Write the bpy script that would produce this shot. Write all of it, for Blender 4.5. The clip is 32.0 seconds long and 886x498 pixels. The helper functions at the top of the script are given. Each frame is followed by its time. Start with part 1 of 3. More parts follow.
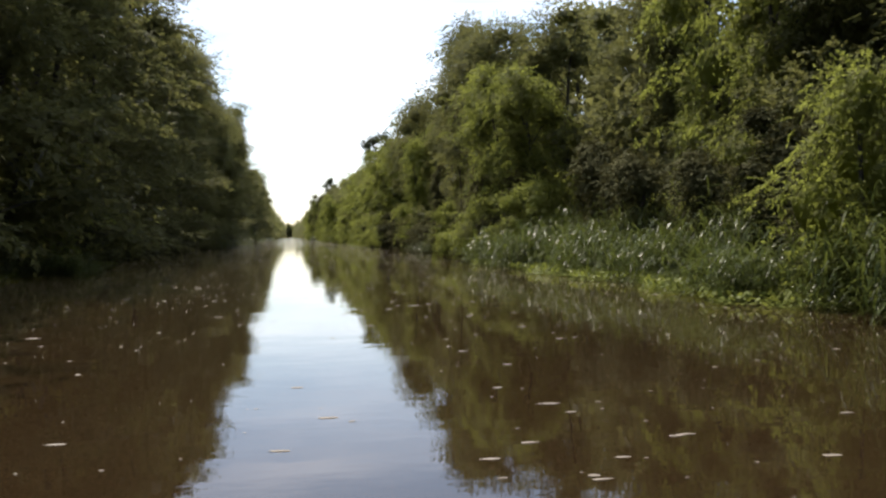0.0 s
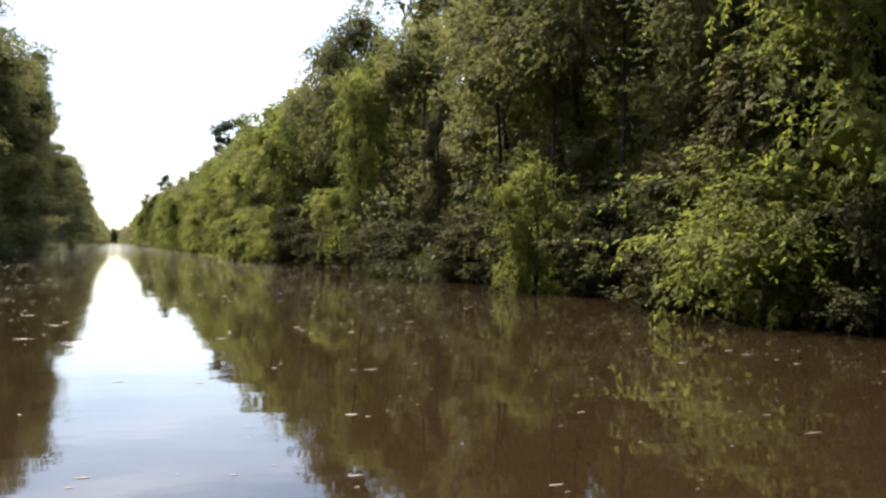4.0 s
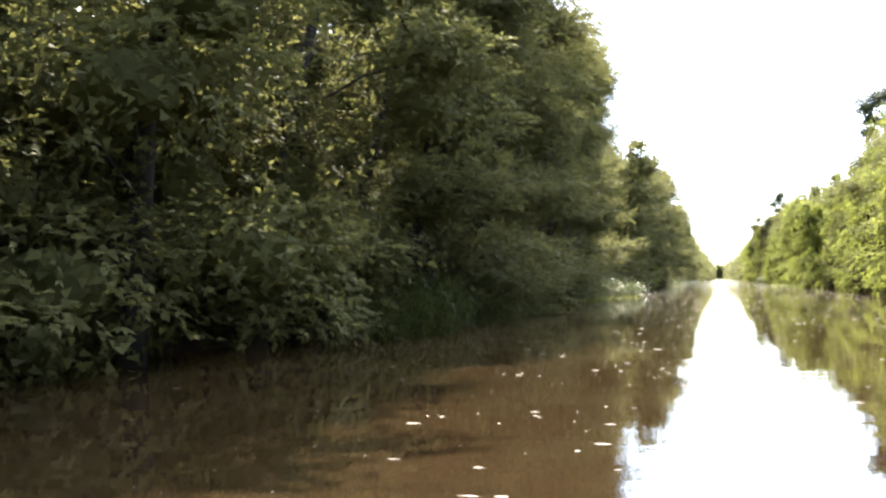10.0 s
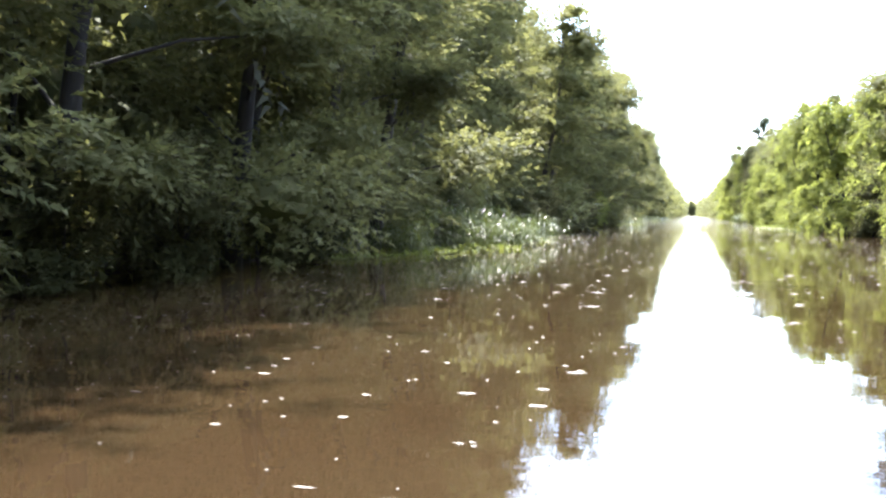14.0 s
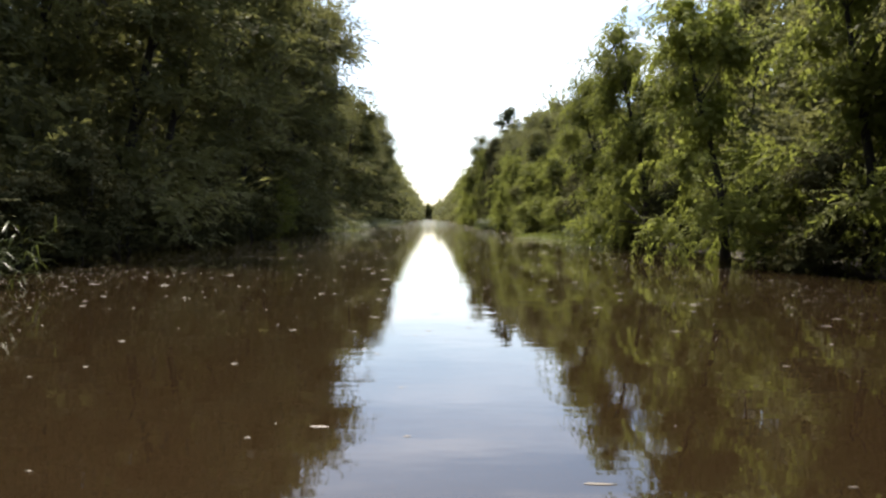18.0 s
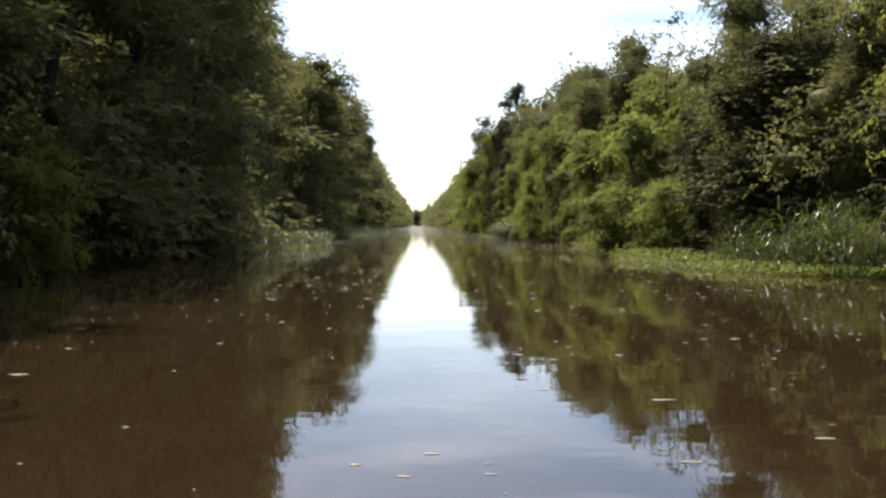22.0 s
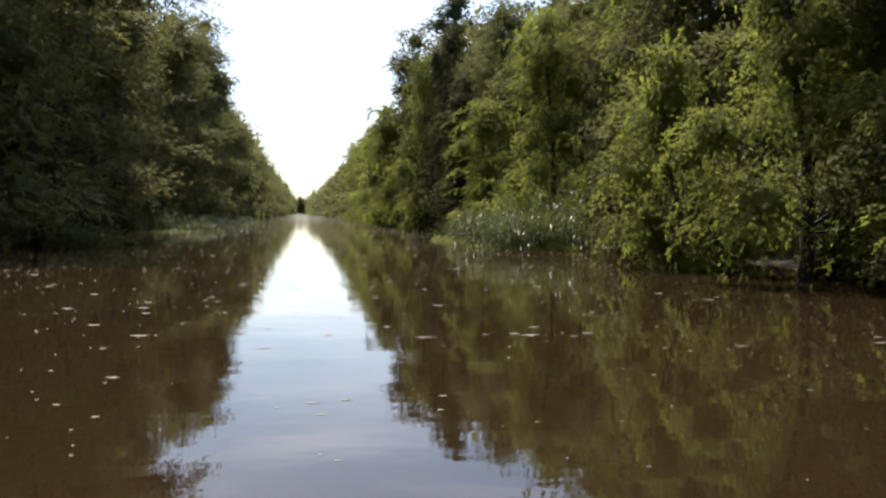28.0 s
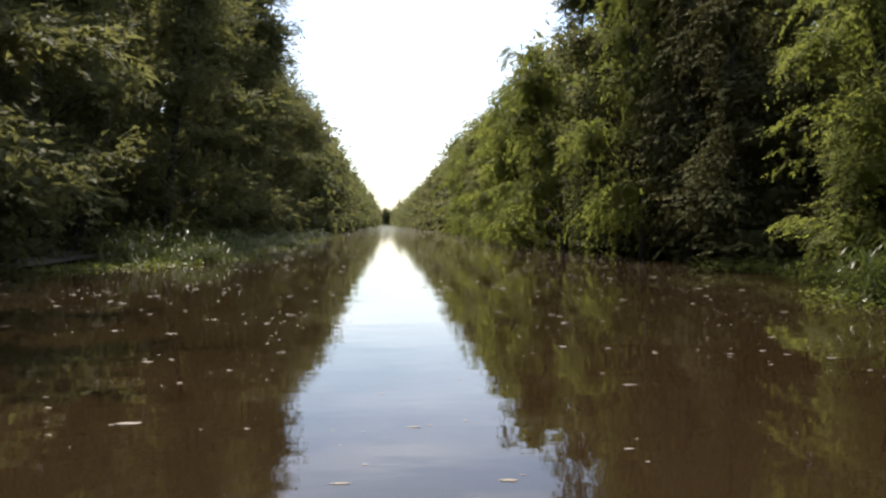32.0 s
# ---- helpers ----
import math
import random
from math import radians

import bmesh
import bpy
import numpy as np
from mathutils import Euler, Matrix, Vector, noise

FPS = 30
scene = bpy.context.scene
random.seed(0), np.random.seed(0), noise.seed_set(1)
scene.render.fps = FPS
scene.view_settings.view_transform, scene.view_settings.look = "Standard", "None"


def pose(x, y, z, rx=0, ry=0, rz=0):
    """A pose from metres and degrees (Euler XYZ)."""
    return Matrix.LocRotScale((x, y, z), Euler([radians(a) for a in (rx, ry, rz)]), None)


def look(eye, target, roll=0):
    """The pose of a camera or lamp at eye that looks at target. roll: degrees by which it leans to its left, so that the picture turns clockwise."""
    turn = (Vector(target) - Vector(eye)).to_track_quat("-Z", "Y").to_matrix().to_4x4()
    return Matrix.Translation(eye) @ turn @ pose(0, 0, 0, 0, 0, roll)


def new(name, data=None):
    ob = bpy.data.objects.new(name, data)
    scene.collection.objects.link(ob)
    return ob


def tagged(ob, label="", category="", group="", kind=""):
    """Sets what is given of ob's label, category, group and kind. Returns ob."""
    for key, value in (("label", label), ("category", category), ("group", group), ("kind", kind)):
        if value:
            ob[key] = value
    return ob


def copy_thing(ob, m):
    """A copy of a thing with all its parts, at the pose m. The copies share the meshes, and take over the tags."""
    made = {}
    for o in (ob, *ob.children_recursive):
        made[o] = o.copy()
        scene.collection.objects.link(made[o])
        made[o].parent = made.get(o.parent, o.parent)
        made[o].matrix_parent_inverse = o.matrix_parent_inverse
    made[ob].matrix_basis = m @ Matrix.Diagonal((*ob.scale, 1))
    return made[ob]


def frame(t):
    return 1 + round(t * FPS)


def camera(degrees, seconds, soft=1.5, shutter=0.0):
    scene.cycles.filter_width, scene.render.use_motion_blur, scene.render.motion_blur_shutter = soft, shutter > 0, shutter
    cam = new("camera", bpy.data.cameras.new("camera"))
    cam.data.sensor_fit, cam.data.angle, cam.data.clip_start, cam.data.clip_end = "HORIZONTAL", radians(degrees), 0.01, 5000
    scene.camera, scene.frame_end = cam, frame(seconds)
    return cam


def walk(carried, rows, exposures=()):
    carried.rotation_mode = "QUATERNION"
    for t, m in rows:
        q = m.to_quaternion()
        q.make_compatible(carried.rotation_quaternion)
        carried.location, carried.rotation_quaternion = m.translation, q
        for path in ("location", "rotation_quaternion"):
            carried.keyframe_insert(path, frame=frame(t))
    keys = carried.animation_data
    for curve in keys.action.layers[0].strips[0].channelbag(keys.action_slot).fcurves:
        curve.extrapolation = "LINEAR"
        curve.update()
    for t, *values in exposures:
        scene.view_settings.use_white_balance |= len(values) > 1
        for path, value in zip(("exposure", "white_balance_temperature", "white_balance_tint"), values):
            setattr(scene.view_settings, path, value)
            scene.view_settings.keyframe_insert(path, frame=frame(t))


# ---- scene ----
cam = camera(50.24, 32.0, soft=2.4)
# seconds, x, y, z, yaw, pitch, roll
ROWS = [
    (0.0, 0.43, -0.67, 1.40, -9.21, -0.85, 0.59),
    (0.5, 0.37, 4.32, 1.40, -12.27, -0.92, 1.24),
    (1.0, 0.30, 9.34, 1.40, -18.61, -1.48, 0.28),
    (1.5, 0.23, 14.36, 1.40, -18.92, -2.04, 0.37),
    (2.0, 0.18, 19.37, 1.40, -18.71, -1.22, 0.02),
    (2.5, 0.15, 24.34, 1.40, -18.87, -0.95, -0.10),
    (4.5, 0.06, 44.13, 1.39, -19.19, -0.25, -0.23),
    (5.0, 0.04, 49.05, 1.39, -18.53, -0.78, -0.43),
    (5.5, 0.01, 53.97, 1.40, -15.70, -0.90, -0.24),
    (6.0, -0.02, 58.84, 1.41, -10.49, -2.14, 0.09),
    (6.5, -0.04, 63.70, 1.41, -6.10, -1.78, -0.04),
    (7.0, -0.05, 68.57, 1.41, -3.12, -2.08, -0.53),
    (7.5, -0.05, 73.46, 1.41, -2.75, -3.70, 1.07),
    (8.0, -0.05, 78.33, 1.40, -1.05, -2.12, 1.45),
    (8.5, -0.07, 83.15, 1.40, 1.55, -2.33, 1.56),
    (9.0, -0.10, 87.91, 1.40, 7.88, -1.22, 2.15),
    (9.5, -0.10, 92.71, 1.40, 16.12, -0.37, 3.72),
    (10.0, -0.09, 97.51, 1.40, 16.33, 2.18, 1.48),
    (10.5, -0.07, 102.29, 1.39, 20.18, 2.28, 2.32),
    (11.0, -0.03, 107.06, 1.39, 23.69, 2.66, 1.77),
    (11.5, 0.02, 111.82, 1.39, 23.81, 2.22, 1.57),
    (12.0, 0.09, 116.59, 1.40, 24.88, 0.71, 0.87),
    (12.5, 0.16, 121.38, 1.41, 23.14, -0.28, 0.17),
    (13.0, 0.23, 126.22, 1.42, 23.04, -0.84, 0.48),
    (13.5, 0.28, 131.10, 1.41, 21.42, -1.15, 0.65),
    (14.0, 0.30, 135.97, 1.40, 14.78, -2.10, -0.12),
    (14.5, 0.33, 140.86, 1.40, 7.39, -3.49, -0.44),
    (15.0, 0.36, 145.73, 1.39, 2.90, -3.53, -1.42),
    (15.5, 0.37, 150.54, 1.39, 1.38, -3.92, -2.32),
    (17.5, 0.33, 169.66, 1.39, 0.32, -1.18, -0.49),
    (18.0, 0.31, 174.46, 1.40, -0.83, -1.86, -0.87),
    (18.5, 0.26, 179.28, 1.40, -0.79, -2.38, -0.60),
    (19.0, 0.20, 184.10, 1.40, -0.30, -2.30, 0.05),
    (19.5, 0.15, 188.90, 1.41, -1.81, -2.14, 0.29),
    (20.0, 0.09, 193.68, 1.40, -1.49, -1.46, 0.19),
    (20.5, 0.03, 198.45, 1.40, -1.49, -1.83, 0.15),
    (21.0, -0.03, 203.17, 1.40, -1.06, -1.91, 0.01),
    (21.5, -0.07, 207.84, 1.40, -2.19, -1.89, -0.23),
    (22.0, -0.11, 212.51, 1.39, -1.55, -1.52, 0.28),
    (22.5, -0.12, 217.21, 1.40, -2.30, -1.32, 0.29),
    (23.0, -0.12, 221.97, 1.40, -2.77, -1.78, 0.65),
    (23.5, -0.11, 226.81, 1.40, -2.63, -1.64, 0.78),
    (24.0, -0.09, 231.69, 1.38, -2.77, -1.26, 1.01),
    (24.5, -0.03, 236.53, 1.37, -4.17, -0.81, 0.58),
    (25.0, 0.03, 241.27, 1.37, -5.63, -1.03, 0.60),
    (25.5, 0.11, 245.89, 1.37, -7.19, -1.51, 0.37),
    (27.5, 0.27, 263.87, 1.39, -9.11, -1.69, -0.06),
    (28.0, 0.28, 268.34, 1.40, -8.51, -2.18, -0.27),
    (28.5, 0.25, 272.81, 1.40, -10.85, -1.76, -0.63),
    (29.0, 0.25, 277.27, 1.40, -11.10, -2.80, -0.44),
    (29.5, 0.26, 281.70, 1.40, -9.54, -2.73, -0.10),
    (30.0, 0.24, 286.09, 1.39, -7.46, -2.34, 0.37),
    (30.5, 0.18, 290.46, 1.38, -4.96, -1.96, 1.15),
    (31.0, 0.09, 294.85, 1.38, -3.73, -1.89, 1.45),
    (31.5, -0.02, 299.24, 1.39, -3.13, -1.68, 0.76),
    (32.0, -0.14, 303.63, 1.40, -3.42, -1.53, 0.08),
]
BASE = 0.95
EXPOSURES = [(t, BASE + s, 5950 if 10.5 < t < 15 else 6700, 13) for t, s in ((0.0, -0.2), (1.0, 0.15), (2.0, 0.3), (5.0, 0.4), (8.0, 0.5), (9.0, 0.5), (10.0, 1.7), (11.5, 2.55), (12.5, 2.9), (13.5, 2.6), (14.3, 1.85), (15.2, 0.9), (17.0, 0.1), (20.0, 0.05), (32.0, -0.1))]
walk(cam, [(t, pose(x, y, z, 90 + pitch, roll, yaw)) for t, x, y, z, yaw, pitch, roll in ROWS], EXPOSURES)

# ---- light: a high sun ahead and to the left, thin bright haze ----
SUN_ELEVATION, SUN_LEFT, SKY = 57.0, 16.0, 0.115
world = bpy.data.worlds.new("sky")
scene.world = world
world.use_nodes = True
wn, wl = world.node_tree.nodes, world.node_tree.links
wn.clear()
sky = wn.new("ShaderNodeTexSky")
sky.sky_type, sky.sun_disc = "NISHITA", False
sky.sun_elevation, sky.sun_rotation = radians(SUN_ELEVATION), radians(-SUN_LEFT)
sky.air_density, sky.dust_density, sky.ozone_density = 1.0, 0.4, 2.0
e, a = radians(SUN_ELEVATION), radians(SUN_LEFT)
SUN_WAY = Vector((-math.sin(a) * math.cos(e), math.cos(a) * math.cos(e), math.sin(e)))
coord = wn.new("ShaderNodeTexCoord")
stretch = wn.new("ShaderNodeMapping")
stretch.inputs["Scale"].default_value = (1.3, 1.3, 9.0)
stretch.inputs["Location"].default_value = (0.3, 0.1, 0.2)
clouds = wn.new("ShaderNodeTexNoise")
clouds.inputs["Scale"].default_value, clouds.inputs["Detail"].default_value = 1.6, 5.0
ramp = wn.new("ShaderNodeMapRange")
ramp.inputs["From Min"].default_value, ramp.inputs["From Max"].default_value = 0.45, 0.75
ramp.inputs["To Min"].default_value, ramp.inputs["To Max"].default_value = 0.0, 0.55
# thin bright haze round the sun, thicker cloud higher up
toward = wn.new("ShaderNodeVectorMath")
toward.operation = "DOT_PRODUCT"
toward.inputs[1].default_value = SUN_WAY
glow = wn.new("ShaderNodeMapRange")
glow.inputs["From Min"].default_value, glow.inputs["From Max"].default_value = 0.65, 1.0
glow.inputs["To Min"].default_value, glow.inputs["To Max"].default_value = 0.0, 0.85
total = wn.new("ShaderNodeMath")
total.operation, total.use_clamp = "ADD", True
veil = wn.new("ShaderNodeMix")
veil.data_type = "RGBA"
veil.inputs["B"].default_value = (13.5, 13.6, 14.2, 1)
back = wn.new("ShaderNodeBackground")
back.inputs["Strength"].default_value = SKY
wout = wn.new("ShaderNodeOutputWorld")
wl.new(coord.outputs["Generated"], stretch.inputs["Vector"])
wl.new(stretch.outputs["Vector"], clouds.inputs["Vector"])
wl.new(clouds.outputs["Fac"], ramp.inputs["Value"])
wl.new(coord.outputs["Generated"], toward.inputs[0])
wl.new(toward.outputs["Value"], glow.inputs["Value"])
wl.new(ramp.outputs["Result"], total.inputs[0])
wl.new(glow.outputs["Result"], total.inputs[1])
wl.new(total.outputs["Value"], veil.inputs["Factor"])
wl.new(sky.outputs["Color"], veil.inputs["A"])
wl.new(veil.outputs["Result"], back.inputs["Color"])
wl.new(back.outputs["Background"], wout.inputs["Surface"])
sun = new("sun", bpy.data.lights.new("sun", "SUN"))
sun.data.energy, sun.data.angle, sun.data.color = 5.0, radians(0.6), (1.0, 0.94, 0.82)
sun.matrix_world = look(SUN_WAY * 90, (0, 0, 0))

# ---- materials ----


def material(name):
    m = bpy.data.materials.new(name)
    m.use_nodes = True
    n, l = m.node_tree.nodes, m.node_tree.links
    return m, n, l, n["Principled BSDF"]


def mixed(n, l, fac, a, b):
    mix = n.new("ShaderNodeMix")
    mix.data_type = "RGBA"
    mix.inputs["A"].default_value, mix.inputs["B"].default_value = (*a, 1), (*b, 1)
    l.new(fac, mix.inputs["Factor"])
    return mix


def leaf_material(name, dark, light, through_colour, gloss=0.65, thin=0.4, shine=0.07):
    """Leaves: each its own tone, each plant its own cast, light shining through."""
    m, n, l, b = material(name)
    geo, info = n.new("ShaderNodeNewGeometry"), n.new("ShaderNodeObjectInfo")
    add = n.new("ShaderNodeMath")
    add.operation, add.use_clamp = "MULTIPLY_ADD", True
    l.new(geo.outputs["Random Per Island"], add.inputs[0])
    add.inputs[1].default_value = 0.2
    scaled = n.new("ShaderNodeMath")
    scaled.operation = "MULTIPLY"
    scaled.inputs[1].default_value = 0.42
    l.new(info.outputs["Random"], scaled.inputs[0])
    # whole boughs differ in cast: young and old growth
    place, bough = n.new("ShaderNodeTexCoord"), n.new("ShaderNodeTexNoise")
    bough.inputs["Scale"].default_value, bough.inputs["Detail"].default_value = 0.55, 2.0
    l.new(place.outputs["Object"], bough.inputs["Vector"])
    spread = n.new("ShaderNodeMapRange")
    spread.inputs["From Min"].default_value, spread.inputs["From Max"].default_value = 0.35, 0.68
    spread.inputs["To Min"].default_value, spread.inputs["To Max"].default_value = -0.12, 0.38
    l.new(bough.outputs["Fac"], spread.inputs["Value"])
    both = n.new("ShaderNodeMath")
    l.new(scaled.outputs[0], both.inputs[0])
    l.new(spread.outputs["Result"], both.inputs[1])
    l.new(both.outputs[0], add.inputs[2])
    mix = mixed(n, l, add.outputs[0], dark, light)
    l.new(mix.outputs["Result"], b.inputs["Base Color"])
    b.inputs["Roughness"].default_value = gloss
    b.inputs["Specular IOR Level"].default_value = shine
    tr = n.new("ShaderNodeBsdfTranslucent")
    lit = mixed(n, l, add.outputs[0], tuple(0.7 * c for c in through_colour), through_colour)
    l.new(lit.outputs["Result"], tr.inputs["Color"])
    sh = n.new("ShaderNodeMixShader")
    sh.inputs[0].default_value = thin
    out = n["Material Output"]
    l.new(b.outputs[0], sh.inputs[1])
    l.new(tr.outputs[0], sh.inputs[2])
    l.new(sh.outputs[0], out.inputs["Surface"])
    return m


def rough_material(name, a, b_col, scale, rough=0.9, bump=0.4, stretch_z=1.0):
    m, n, l, b = material(name)
    co, mp, no = n.new("ShaderNodeTexCoord"), n.new("ShaderNodeMapping"), n.new("ShaderNodeTexNoise")
    mp.inputs["Scale"].default_value = (scale, scale, scale * stretch_z)
    no.inputs["Detail"].default_value = 6
    no.inputs["Scale"].default_value = 1.0
    l.new(co.outputs["Object"], mp.inputs["Vector"])
    l.new(mp.outputs["Vector"], no.inputs["Vector"])
    mix = mixed(n, l, no.outputs["Fac"], a, b_col)
    l.new(mix.outputs["Result"], b.inputs["Base Color"])
    b.inputs["Roughness"].default_value = rough
    bu = n.new("ShaderNodeBump")
    bu.inputs["Strength"].default_value, bu.inputs["Distance"].default_value = bump, 0.05
    l.new(no.outputs["Fac"], bu.inputs["Height"])
    l.new(bu.outputs["Normal"], b.inputs["Normal"])
    return m


LEAF_MAPLE = leaf_material("maple_leaf", (0.036, 0.044, 0.018), (0.123, 0.126, 0.050), (0.270, 0.275, 0.090), thin=0.34)
LEAF_WILLOW = leaf_material("willow_leaf", (0.059, 0.063, 0.017), (0.167, 0.184, 0.048), (0.345, 0.390, 0.080), thin=0.42)
LEAF_TUPELO = leaf_material("tupelo_leaf", (0.040, 0.046, 0.021), (0.132, 0.134, 0.056), (0.292, 0.295, 0.098), thin=0.32)
LEAF_VINE = leaf_material("vine_leaf", (0.032, 0.037, 0.016), (0.108, 0.103, 0.042), (0.204, 0.190, 0.070), thin=0.1, gloss=0.8, shine=0.05)
LEAF_PINE = leaf_material("pine_needles", (0.034, 0.044, 0.027), (0.080, 0.096, 0.052), (0.120, 0.132, 0.060), thin=0.28)
LEAF_REED = leaf_material("reed_blade", (0.023, 0.034, 0.009), (0.062, 0.079, 0.021), (0.112, 0.136, 0.030), gloss=0.3, thin=0.32, shine=0.075)
LEAF_PAD = leaf_material("floating_leaf", (0.070, 0.092, 0.022), (0.150, 0.172, 0.045), (0.230, 0.260, 0.052), gloss=0.38, thin=0.3, shine=0.06)
MOSS = leaf_material("hanging_moss", (0.07, 0.073, 0.052), (0.12, 0.124, 0.088), (0.09, 0.09, 0.06), gloss=0.9, thin=0.3)
BARK = rough_material("bark", (0.012, 0.010, 0.008), (0.036, 0.031, 0.025), 9.0, stretch_z=0.25)
MUD = rough_material("leaf_littered_mud", (0.014, 0.010, 0.006), (0.045, 0.033, 0.020), 0.8)
FOAM = rough_material("foam", (0.07, 0.056, 0.038), (0.15, 0.125, 0.09), 30.0, rough=0.6, bump=0.1)


def water_material():
    """Silt-brown, opaque canal water with slow small ripples."""
    m, n, l, b = material("muddy_water")
    co = n.new("ShaderNodeTexCoord")
    big = n.new("ShaderNodeTexNoise")
    big.inputs["Scale"].default_value, big.inputs["Detail"].default_value = 0.15, 3
    l.new(co.outputs["Object"], big.inputs["Vector"])
    mix = mixed(n, l, big.outputs["Fac"], (0.0150, 0.0092, 0.0043), (0.0206, 0.0129, 0.0062))
    l.new(mix.outputs["Result"], b.inputs["Base Color"])
    lw, mr = n.new("ShaderNodeLayerWeight"), n.new("ShaderNodeMapRange")
    mr.inputs["From Min"].default_value, mr.inputs["From Max"].default_value = 0.982, 0.994
    mr.inputs["To Min"].default_value, mr.inputs["To Max"].default_value = 0.024, 0.07
    l.new(lw.outputs["Facing"], mr.inputs["Value"])
    l.new(mr.outputs["Result"], b.inputs["Roughness"])
    b.inputs["IOR"].default_value = 1.333
    # a tan sheen painted on at skimming angles, for the far water's tan band
    b.inputs["Sheen Weight"].default_value, b.inputs["Sheen Roughness"].default_value = 0.27, 0.15
    b.inputs["Sheen Tint"].default_value = (0.60, 0.46, 0.27, 1)
    mp = n.new("ShaderNodeMapping")
    mp.inputs["Scale"].default_value = (1.0, 1.6, 1.0)
    l.new(co.outputs["Object"], mp.inputs["Vector"])
    prev = None
    for scale, dist in ((0.45, 0.0045), (2.0, 0.0011), (6.0, 0.00022)):
        no, bu = n.new("ShaderNodeTexNoise"), n.new("ShaderNodeBump")
        no.inputs["Scale"].default_value, no.inputs["Detail"].default_value = scale, 1.0
        bu.inputs["Strength"].default_value, bu.inputs["Distance"].default_value = 1.0, dist
        l.new(mp.outputs["Vector"], no.inputs["Vector"])
        l.new(no.outputs["Fac"], bu.inputs["Height"])
        if prev:
            l.new(prev.outputs["Normal"], bu.inputs["Normal"])
        prev = bu
    l.new(prev.outputs["Normal"], b.inputs["Normal"])
    return m


WATER = water_material()

# ---- mesh tools ----
rng = np.random.default_rng(7)


def mesh(name, verts, faces, mats, slots=None, smooth=False):
    """A mesh from arrays: faces is (n, k) with one k."""
    me = bpy.data.meshes.new(name)
    verts, faces = np.asarray(verts, np.float32), np.asarray(faces, np.int32)
    nf, k = faces.shape
    me.vertices.add(len(verts))
    me.vertices.foreach_set("co", verts.ravel())
    me.loops.add(nf * k)
    me.loops.foreach_set("vertex_index", faces.ravel())
    me.polygons.add(nf)
    me.polygons.foreach_set("loop_start", np.arange(0, nf * k, k, dtype=np.int32))
    if slots is not None:
        me.polygons.foreach_set("material_index", np.asarray(slots, np.int32))
    for m in mats:
        me.materials.append(m)
    me.update(calc_edges=True)
    if smooth:
        me.polygons.foreach_set("use_smooth", np.ones(nf, bool))
    return me


def unit(v):
    return v / np.maximum(np.linalg.norm(v, axis=-1, keepdims=True), 1e-6)


def join(parts):
    """Joins (verts, quads) pairs."""
    vs, fs, o = [], [], 0
    for v, f in parts:
        vs.append(v)
        fs.append(np.asarray(f) + o)
        o += len(v)
    return np.concatenate(vs), np.concatenate(fs)


def tube(points, radii, sides=7):
    points, radii = np.asarray(points, float), np.asarray(radii, float)
    d = unit(np.gradient(points, axis=0))
    ref = np.array([0.31, 0.95, 0.05])
    s = unit(np.cross(d, ref))
    t = np.cross(d, s)
    a = np.linspace(0, 2 * math.pi, sides, endpoint=False)
    ring = np.cos(a)[None, :, None] * s[:, None] + np.sin(a)[None, :, None] * t[:, None]
    v = (points[:, None] + ring * radii[:, None, None]).reshape(-1, 3)
    f = []
    for i in range(len(points) - 1):
        for j in range(sides):
            k = (j + 1) % sides
            f.append((i * sides + j, i * sides + k, (i + 1) * sides + k, (i + 1) * sides + j))
    return v, np.array(f)


def leaf_tris(base, axis, length, width, face=None):
    """Small leaves, each turned to face its own way (or about the way given)."""
    face = rng.normal(size=(len(base), 3)) if face is None else face
    side = unit(np.cross(face, axis)) * width[:, None] * 0.5
    axis = unit(axis)
    tip = base + axis * length[:, None]
    v = np.stack([base + side, tip, base - side], 1)
    return v.reshape(-1, 3), np.arange(3 * len(base)).reshape(-1, 3)


def heart_shape():
    """A small faceted ball, shared by the hearts of all clumps."""
    bm = bmesh.new()
    bmesh.ops.create_icosphere(bm, subdivisions=2, radius=1.0)
    v = np.array([p.co[:] for p in bm.verts])
    f = np.array([[p.index for p in q.verts] for q in bm.faces])
    bm.free()
    return v, f


HEART_VERTS, HEART_FACES = heart_shape()


